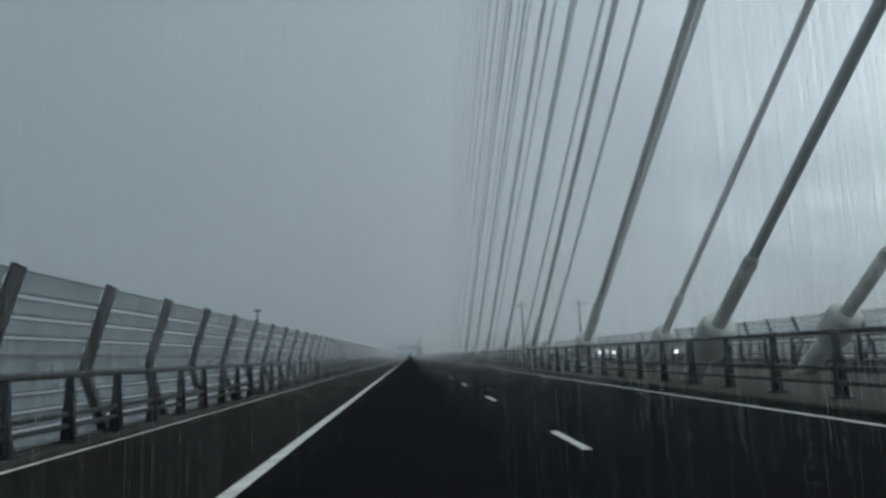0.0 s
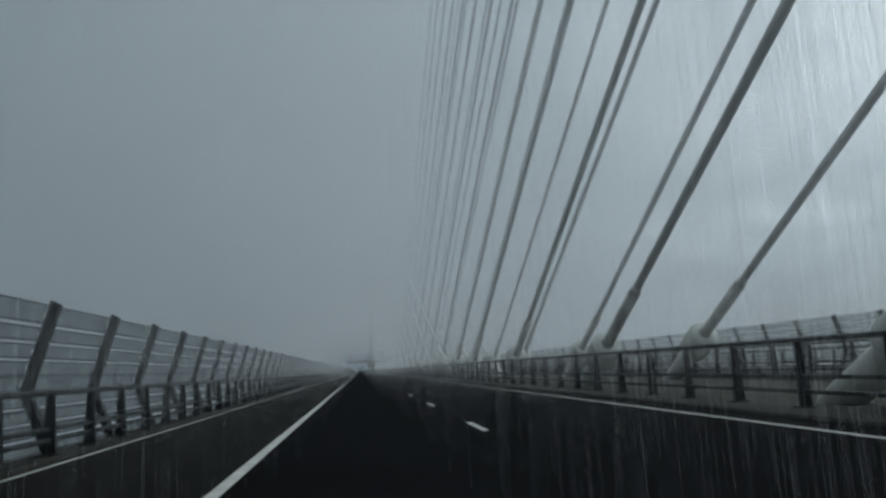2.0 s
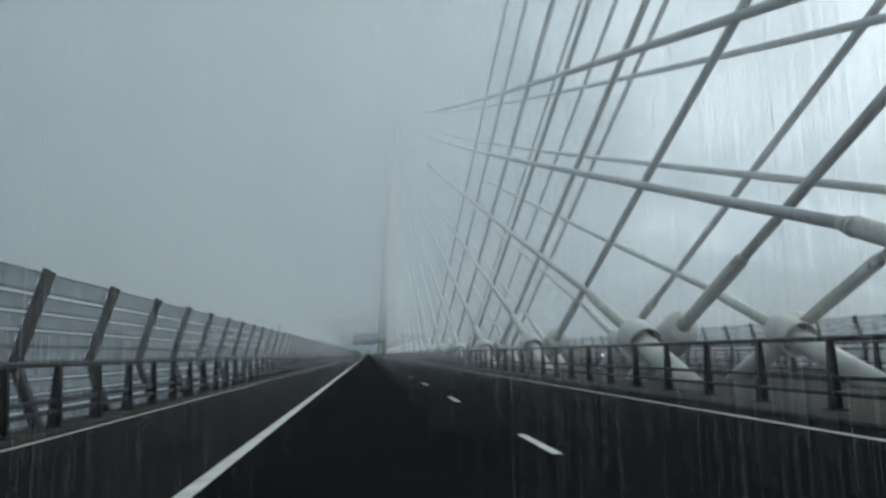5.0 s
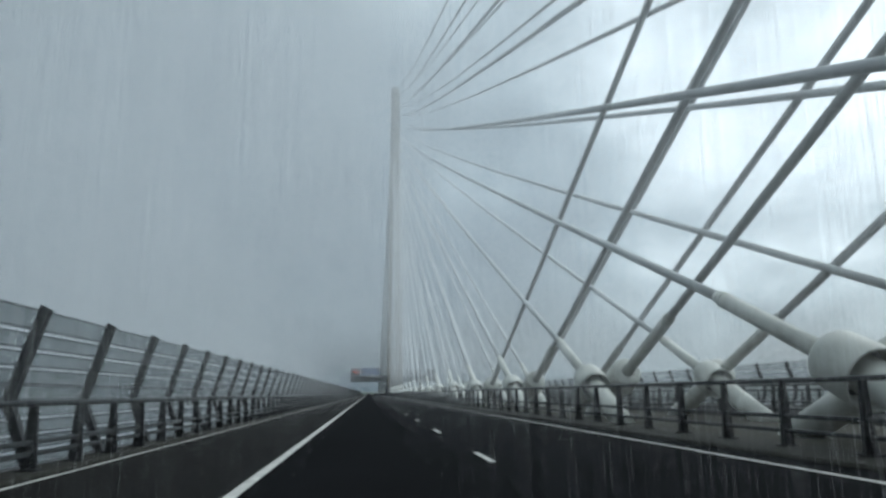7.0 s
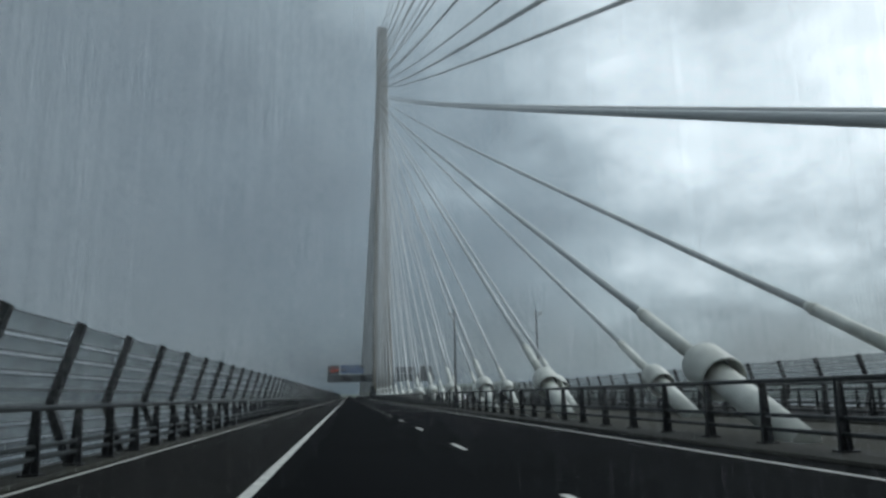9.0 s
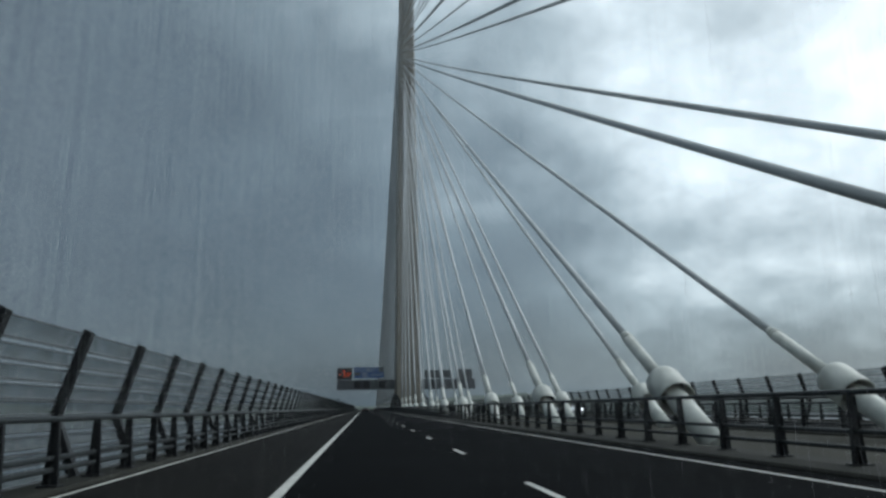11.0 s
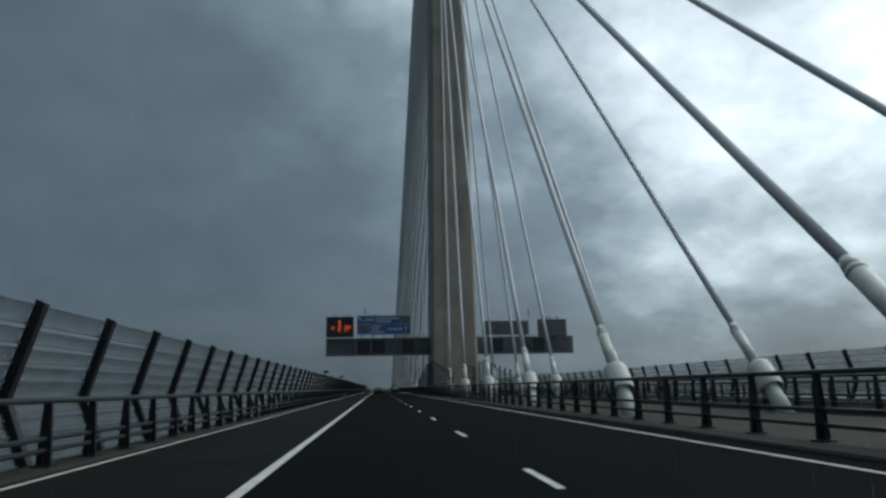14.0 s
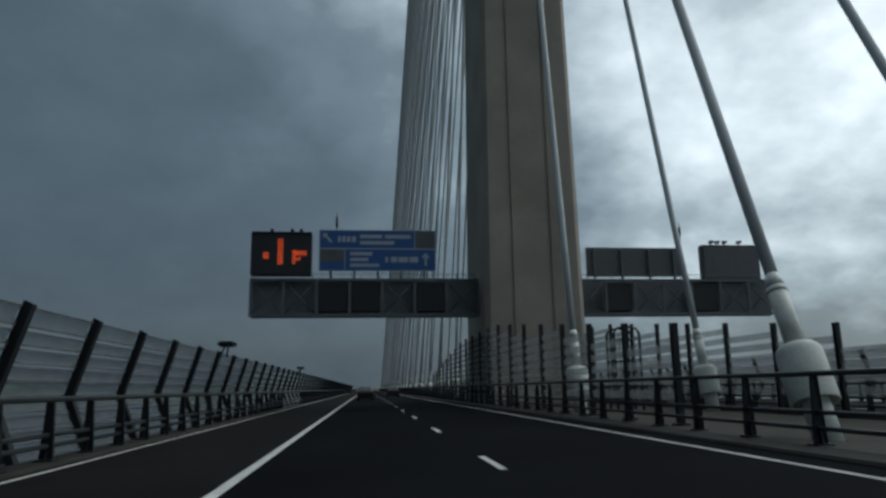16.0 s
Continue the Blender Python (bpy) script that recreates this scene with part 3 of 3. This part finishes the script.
def direction_sign():
    thing = empty("direction_sign", 1.0, GY - 0.6, 9.55)
    tagged(thing, "blue motorway direction sign with white borders on the gantry", "road sign")
    part("panel", box(-4.25, 4.25, -0.06, 0.06, 0.05, 3.1, 0.02), BLUE, thing)
    spans = [(-4.22, 4.22, 3.03, 3.08), (-4.22, 4.22, 1.66, 1.74), (-4.22, 4.22, 0.07, 0.12), (-4.22, -4.17, 0.12, 3.03), (4.17, 4.22, 0.12, 3.03), (-2.42, -2.37, 0.12, 1.66), (2.68, 2.73, 1.74, 3.03)]
    bars(thing, "border", spans, SIGN_WHITE, -0.062)
    bars(thing, "patch", [(2.75, 4.15, 1.76, 3.0), (-4.15, -2.44, 0.75, 1.64)], SIGN_GREY, -0.064)
    # writing that cannot be read: plain bars of its size
    bars(thing, "legend_bar", [(-2.9, -2.7, 2.2, 2.62), (-2.6, -2.35, 2.2, 2.62), (-2.25, -2.0, 2.2, 2.62), (-1.9, -1.6, 2.2, 2.62), (-1.3, 0.3, 2.48, 2.76), (0.5, 2.4, 2.48, 2.76), (-1.3, 1.2, 2.02, 2.28),
                               (-2.0, -0.4, 1.2, 1.45), (-2.0, -0.7, 0.78, 1.02), (-2.0, 0.1, 0.36, 0.6), (0.55, 0.75, 0.7, 1.1), (0.95, 1.4, 0.7, 1.1), (1.5, 2.2, 0.7, 1.1), (2.3, 2.95, 0.7, 1.1)], SIGN_WHITE, -0.064)
    # arrows
    bm = bmesh.new()
    for pts in ([(3.42, 0.45), (3.58, 0.45), (3.58, 1.1), (3.75, 1.0), (3.75, 1.15), (3.5, 1.42), (3.25, 1.15), (3.25, 1.0), (3.42, 1.1)],
                [(-4.0, 2.85), (-3.62, 2.82), (-3.72, 2.7), (-3.3, 2.25), (-3.42, 2.12), (-3.84, 2.58), (-3.95, 2.46)]):
        lo = [bm.verts.new((x, -0.062, z)) for x, z in pts]
        hi = [bm.verts.new((x, -0.074, z)) for x, z in pts]
        bm.faces.new(hi)
        for i in range(len(pts)):
            bm.faces.new((lo[i], lo[(i + 1) % len(pts)], hi[(i + 1) % len(pts)], hi[i]))
    bmesh.ops.recalc_face_normals(bm, faces=bm.faces)
    part("arrow", bm, SIGN_WHITE, thing)
    for x in (-3.4, -1.7, 0.0, 1.7, 3.4):
        part("bracket", box(x - 0.08, x + 0.08, 0.06, 0.3, -0.45, 3.0, 0.01), GANTRY, thing)
    bm = bmesh.new()
    tube(bm, (-3.0, 0.1, 3.05), (-3.0, 0.1, 4.4), 0.03, n=6)
    tube(bm, (-3.0, 0.1, 3.35), (-3.0, 0.1, 4.1), 0.09, n=8)
    part("aerial", bm, BLACK, thing)


direction_sign()


def sign_backs():
    thing = empty("direction_sign", 21.0, GY + 0.5, 9.5)
    tagged(thing, "dark grey back of a direction sign on the gantry", "road sign")
    part("panel", box(-4.0, 3.6, -0.05, 0.05, -0.1, 2.2, 0.02), SIGN_GREY, thing)
    for x in (-3.4, -1.2, 1.0, 3.0):
        part("bracket", box(x - 0.08, x + 0.08, -0.25, -0.05, -0.4, 2.1, 0.01), GANTRY, thing)
    bm = bmesh.new()
    tube(bm, (3.75, 0.0, -0.1), (3.75, 0.0, 4.2), 0.035, n=6)
    tube(bm, (3.75, 0.0, 3.2), (3.75, 0.0, 3.9), 0.09, n=8)
    part("aerial", bm, BLACK, thing)
    thing = empty("matrix_sign", 28.5, GY + 0.2, 9.1)
    tagged(thing, "dark grey rear of a matrix sign on the gantry", "matrix sign")
    part("housing", box(-2.35, 2.3, -0.4, 0.4, 0.0, 2.75, 0.08), SIGN_GREY, thing)
    part("hatch", box(-1.6, 1.6, -0.43, -0.4, 0.4, 1.9, 0.01), SIGN_GREY, thing)
    for x in (-1.4, -0.9, -0.3, 0.9):
        bm = bmesh.new()
        tube(bm, (x, 0, 2.7), (x, 0, 2.95), 0.05, n=8)
        add_box(bm, x - 0.14, x + 0.14, -0.25, 0.2, 2.93, 3.12, 0.03)
        part("camera_housing", bm, BLACK, thing)


sign_backs()

# ---------------- wind screens on the reserve by the tower ----------------


def median_screen(x, y0, y1):
    thing = empty("wind_screen", x, y0, deck_z(x) + 0.1)
    tagged(thing, "tall louvred wind screen of dark posts beside the tower", "wind screen", group="screens by the tower")
    n = int(round((y1 - y0) / 3.6))
    mid = (TOWERS[1] - y0)
    for i in range(n + 1):
        y = (y1 - y0) * i / n
        d = abs(y - mid)
        h = 5.0 - max(0, d - 8) * 0.088
        bm = bmesh.new()
        add_box(bm, -0.09, 0.09, y - 0.085, y - 0.065, 0, h)
        add_box(bm, -0.09, 0.09, y + 0.065, y + 0.085, 0, h)
        add_box(bm, -0.01, 0.01, y - 0.07, y + 0.07, 0, h)
        add_box(bm, -0.2, 0.2, y - 0.15, y + 0.15, -0.03, 0.03)
        part("post", bm, POST, thing)
        if i < n:
            k = max(1, int((h - 0.62) / 0.42))
            for j in range(k):
                z = 0.62 + j * 0.42
                bm = box(-0.02, 0.0, y + 0.1, y + (y1 - y0) / n - 0.1, z, z + 0.26, 0.005)
                part("louvre", bm, LOUVRE, thing)


median_screen(8.45, 495.5, 564)
median_screen(2 * XC - 8.45, 495.5, 564)

def access_cage(x, y):
    """Caged ladder head by the tower."""
    thing = empty("access_cage", x, y, deck_z(x))
    tagged(thing, "dark steel caged ladder head on the reserve beside the tower", "cage")
    for sx in (-0.6, 0.6):
        for sy in (-0.5, 0.5):
            part("upright", box(sx - 0.05, sx + 0.05, sy - 0.05, sy + 0.05, 0, 3.5, 0.01), POST, thing)
    for sy in (-0.5, 0.5):
        bm = bmesh.new()
        pts = [(-0.6, sy, 3.45), (-0.45, sy, 3.68), (0, sy, 3.76), (0.45, sy, 3.68), (0.6, sy, 3.45)]
        for p, q in zip(pts, pts[1:]):
            tube(bm, p, q, 0.05, n=8)
        part("hoop", bm, POST, thing)
    for z in (1.1, 2.2, 3.2):
        bm = bmesh.new()
        for sy in (-0.5, 0.5):
            tube(bm, (-0.6, sy, z), (0.6, sy, z), 0.03, n=6)
        part("cage_rail", bm, POST, thing)
    for sx in (-0.3, 0.0, 0.3):
        bm = bmesh.new()
        tube(bm, (sx, 0.5, 1.1), (sx, 0.5, 3.6), 0.025, n=6)
        part("bar", bm, POST, thing)


access_cage(12.1, 509.0)

# ---------------- poles on the reserve, sensors on the barrier ----------------


def camera_pole(x, y, top, arm, label):
    thing = empty("camera_pole", x, y, deck_z(x) + 0.12)
    tagged(thing, label, "pole", group="camera poles")
    bm = bmesh.new()
    h = top - deck_z(x) - 0.12
    tube(bm, (0, 0, 0), (0, 0, 0.9), 0.13, n=12)
    tube(bm, (0, 0, 0.9), (0, 0, h), 0.10, 0.06, n=12)
    add_box(bm, -0.22, 0.22, -0.22, 0.22, -0.13, 0.04)
    part("mast", bm, POST, thing)
    bm = bmesh.new()
    z = h - 0.42
    tube(bm, (-0.6 * arm, 0, z), (0.45 * arm, 0, z), 0.03, n=8)
    part("cross_arm", bm, POST, thing)
    bm = bmesh.new()
    add_box(bm, -0.72 * arm - 0.1, -0.72 * arm + 0.1, -0.2, 0.16, z - 0.02, z + 0.16, 0.03)
    tube(bm, (-0.6 * arm, 0, z - 0.03), (-0.6 * arm, 0, z + 0.1), 0.04, n=8)
    part("camera_housing", bm, ANCHOR, thing)


camera_pole(10.0, 60.2, 5.6, 1.0, "slim dark steel mast with a camera on its cross arm")
camera_pole(15.1, 60.4, 5.6, -1.0, "slim dark steel mast with a camera on its cross arm")
camera_pole(8.85, 324.8, 8.5, 0.62, "tall dark steel mast with a small camera arm")
camera_pole(16.25, 324.8, 8.5, -0.62, "tall dark steel mast with a small camera arm")


def sensor(k, kind):
    y = post_y(k)
    thing = empty("weather_sensor", TOP[0] - 0.08, y, TOP[1])
    thing.scale = (1.55, 1.55, 1.55)
    tagged(thing, "pale domed weather sensor on a wind-barrier post" if kind else "small dark sensor mast on a wind-barrier post", "sensor")
    bm = bmesh.new()
    tube(bm, (0, 0, -0.1), (0, 0, 0.32), 0.022, n=8)
    part("stem", bm, POST, thing)
    bm = bmesh.new()
    if kind:
        rings = []
        for r, z in ((0.02, 0.26), (0.09, 0.28), (0.12, 0.33), (0.115, 0.37), (0.08, 0.41), (0.03, 0.43)):
            rings.append([(r * math.cos(i * math.pi / 7), r * math.sin(i * math.pi / 7), z) for i in range(14)])
        loft(bm, rings, smooth=True)
        part("dome", bm, ANCHOR, thing)
        bm = bmesh.new()
        for z in (0.1, 0.15, 0.2):
            tube(bm, (0, 0, z), (0, 0, z + 0.015), 0.06, n=10)
        part("shield", bm, ANCHOR, thing)
    else:
        add_box(bm, -0.1, 0.1, -0.06, 0.06, 0.3, 0.36, 0.01)
        part("head", bm, POST, thing)


sensor(8, False)
sensor(48, True)


def barrier_lamp(k):
    """Lantern on the barrier near the tower."""
    y = post_y(k)
    thing = empty("lantern", TOP[0] - 0.1, y, TOP[1])
    thing.scale = (1.6, 1.6, 1.6)
    tagged(thing, "dark boxed lantern on a bracket over the wind barrier", "lantern", group="barrier lanterns")
    bm = bmesh.new()
    tube(bm, (0, 0, -0.2), (0.15, 0.1, 0.22), 0.03, n=8)
    tube(bm, (0, 1.2, -0.1), (0.15, 0.6, 0.22), 0.03, n=8)
    part("bracket", bm, POST, thing)
    part("head", box(-0.1, 0.42, 0.0, 0.75, 0.2, 0.36, 0.05), POST, thing)


barrier_lamp(122)
barrier_lamp(132)

# ---------------- vehicles ----------------


def car(x, y, turn, paint, label, lit=False):
    thing = empty("car", x, y, deck_z(x), turn)
    tagged(thing, label, "car")
    prof = [(-2.1, 0.35), (-2.15, 0.75), (-2.05, 0.98), (-1.75, 1.02), (-1.25, 1.42), (-0.3, 1.50), (0.5, 1.44), (1.15, 1.02), (1.95, 0.86), (2.12, 0.62), (2.1, 0.32), (1.7, 0.22), (-1.7, 0.22)]
    bm = bmesh.new()
    rings = []
    for w in (-0.88, -0.80, 0.80, 0.88):
        rings.append([(w * (1.0 if z < 1.0 else 0.80), py * (1 if abs(w) < 0.85 else 0.97), 0.22 + (z - 0.22) * (1 if abs(w) < 0.85 else 0.93)) for py, z in prof])
    loft(bm, rings)
    bmesh.ops.recalc_face_normals(bm, faces=bm.faces)
    bmesh.ops.bevel(bm, geom=list(bm.edges), offset=0.025, segments=1, affect="EDGES")
    part("body", bm, paint, thing)

    def pane(name, pts):
        bm = bmesh.new()
        vs = [bm.verts.new(p) for p in pts]
        bm.faces.new(vs)
        r = bmesh.ops.extrude_face_region(bm, geom=list(bm.faces))
        c = Vector((0, 0, 0.8))
        for v in r["geom"]:
            if isinstance(v, bmesh.types.BMVert):
                v.co += (v.co - c).normalized() * 0.022
        bmesh.ops.recalc_face_normals(bm, faces=bm.faces)
        part(name, bm, GLASS_DARK, thing)

    pane("rear_window", [(-0.58, -1.72, 1.06), (0.58, -1.72, 1.06), (0.5, -1.30, 1.39), (-0.5, -1.30, 1.39)])
    pane("windscreen", [(0.6, 1.10, 1.06), (-0.6, 1.10, 1.06), (-0.52, 0.56, 1.41), (0.52, 0.56, 1.41)])
    for s in (-1, 1):
        pane("side_window", [(s * 0.71, -1.45, 1.08), (s * 0.71, 0.9, 1.08), (s * 0.69, 0.45, 1.38), (s * 0.69, -1.1, 1.38)])
        for nm, yy, m in (("tail_lamp", -2.13, LAMP_RED), ("headlight", 2.06, HEADLIGHT if lit else LAMP_CLEAR)):
            part(nm, box(s * 0.72 - 0.14, s * 0.72 + 0.14, yy - 0.05, yy + 0.05, 0.66, 0.84, 0.02), m, thing)
        for yy in (-1.32, 1.32):
            bm = bmesh.new()
            tube(bm, (s * 0.68, yy, 0.31), (s * 0.90, yy, 0.31), 0.31, n=18)
            w = part("wheel", bm, TYRE, thing)
            bm = bmesh.new()
            tube(bm, (s * 0.88, yy, 0.31), (s * 0.91, yy, 0.31), 0.2, n=14)
            part("rim", bm, CAR_GREY, w)
    part("bumper", box(-0.84, 0.84, -2.2, -2.1, 0.38, 0.62, 0.03), BLACK, thing)


car(0.15, 556.0, 0, CAR_DARK, "dark hatchback in the near lane of the bridge road")
car(4.1, 582.0, 0, CAR_DARK, "dark saloon in the overtaking lane of the bridge road")
car(20.3, 73.0, 180, CAR_WHITE, "white car coming the other way beyond the reserve", True)
car(20.3, 52.5, 180, CAR_DARK, "dark car coming the other way beyond the reserve", True)
car(20.3, 395.0, 180, CAR_WHITE, "white car coming the other way on the far carriageway", True)
car(23.5, 214.0, 180, CAR_DARK, "dark car coming the other way on the far carriageway", True)

# ---------------- mist over the middle of the bridge ----------------


def build_mist():
    """Stand-in for fog: very thin upright threads added, so fine that they only show as haze."""
    mat = bpy.data.materials.new("mist_threads")
    mat.use_nodes = True
    nt = mat.node_tree
    nt.nodes.clear()
    out, mix = nt.nodes.new("ShaderNodeOutputMaterial"), nt.nodes.new("ShaderNodeMixShader")
    df, tl = nt.nodes.new("ShaderNodeBsdfDiffuse"), nt.nodes.new("ShaderNodeBsdfTranslucent")
    df.inputs[0].default_value = tl.inputs[0].default_value = (0.97, 0.985, 0.99, 1)
    mix.inputs[0].default_value = 0.5
    nt.links.new(df.outputs[0], mix.inputs[1]); nt.links.new(tl.outputs[0], mix.inputs[2])
    nt.links.new(mix.outputs[0], out.inputs[0])
    rng = np.random.default_rng(7)
    ys = [-20, 0, 100, 150, 190, 220, 250, 300, 360, 430]
    dens = [0.026, 0.028, 0.032, 0.032, 0.030, 0.023, 0.014, 0.0075, 0.0035, 0.0]     # for each metre
    peak = max(dens)
    # nested shells round the lane: x0, x1, z1, thread width, share; the threads grow finer towards the road
    zones = [(-0.75, 0.75, 1.85, 0.0, 0.0), (-2.7, 2.7, 2.6, 0.0002, 0.08), (-5.3, 5.3, 4.0, 0.0004, 0.2), (-9.0, 9.0, 9.5, 0.0007, 0.5),
             (-22.0, 22.0, 24.0, 0.0015, 0.85), (-62.0, 76.0, 104.0, 0.0032, 1.0)]
    tris = []

    def threads(x, y, zb, zt, w):
        """Slender upright threads from zb to zt, each running out to a point."""
        n = len(x)
        a = rng.uniform(0, 2 * math.pi, n)
        dx, dy = np.cos(a) * w / 2, np.sin(a) * w / 2
        up = rng.uniform(0, 1, n) < 0.45
        zb, zt = np.where(up, zt, zb), np.where(up, zb, zt)
        tris.append(np.stack([np.stack([x - dx, y - dy, zb], 1), np.stack([x + dx, y + dy, zb], 1), np.stack([x, y, zt], 1)], 1))

    def scatter(x0, x1, y0, y1, w, share_of):
        n = int(peak * share_of * math.pi / w * (x1 - x0) * (y1 - y0))
        x, y = rng.uniform(x0, x1, n), rng.uniform(y0, y1, n)
        bank = np.interp(x, [-62, -4, 6, 28, 78], [1.2, 1.2, 0.85, 0.42, 0.22]) / 1.2       # the bank thins out to the east
        keep = rng.uniform(0, 1, n) < np.interp(y, ys, dens) / peak * bank
        return x[keep], y[keep]

    inner = None
    for x0, x1, z1, w, share_of in zones:
        for y0, y1, fine in ((3.0, 220.0, 1.0), (220.0, 430.0, 0.6)) if w else ():
            x, y = scatter(x0, x1, y0, y1, w * fine, share_of * 1.2)
            n = len(x)
            over = (x > inner[0]) & (x < inner[1])
            floor = np.where((x > -8.7) & (x < 33), 0.12, -10.0)
            zb = np.where(over, inner[2], floor) + rng.uniform(0, 0.2, n) * np.where(over, z1 - inner[2], z1)
            zt = z1 + rng.uniform(-0.15, 0.15, n) * (z1 - inner[2])
            threads(x, y, zb, zt, w * fine)
        inner = (x0, x1, z1)
    co = np.concatenate(tris).astype(np.float32)
    n = len(co)
    me = bpy.data.meshes.new("mist")
    me.vertices.add(n * 3)
    me.vertices.foreach_set("co", co.reshape(-1))
    me.loops.add(n * 3)
    me.loops.foreach_set("vertex_index", np.arange(n * 3, dtype=np.int32))
    me.polygons.add(n)
    me.polygons.foreach_set("loop_start", np.arange(0, n * 3, 3, dtype=np.int32))
    me.update()
    me.materials.append(mat)
    tagged(new("mist", me), "pale grey mist hanging over the middle of the bridge", "mist", kind="stuff")


build_mist()
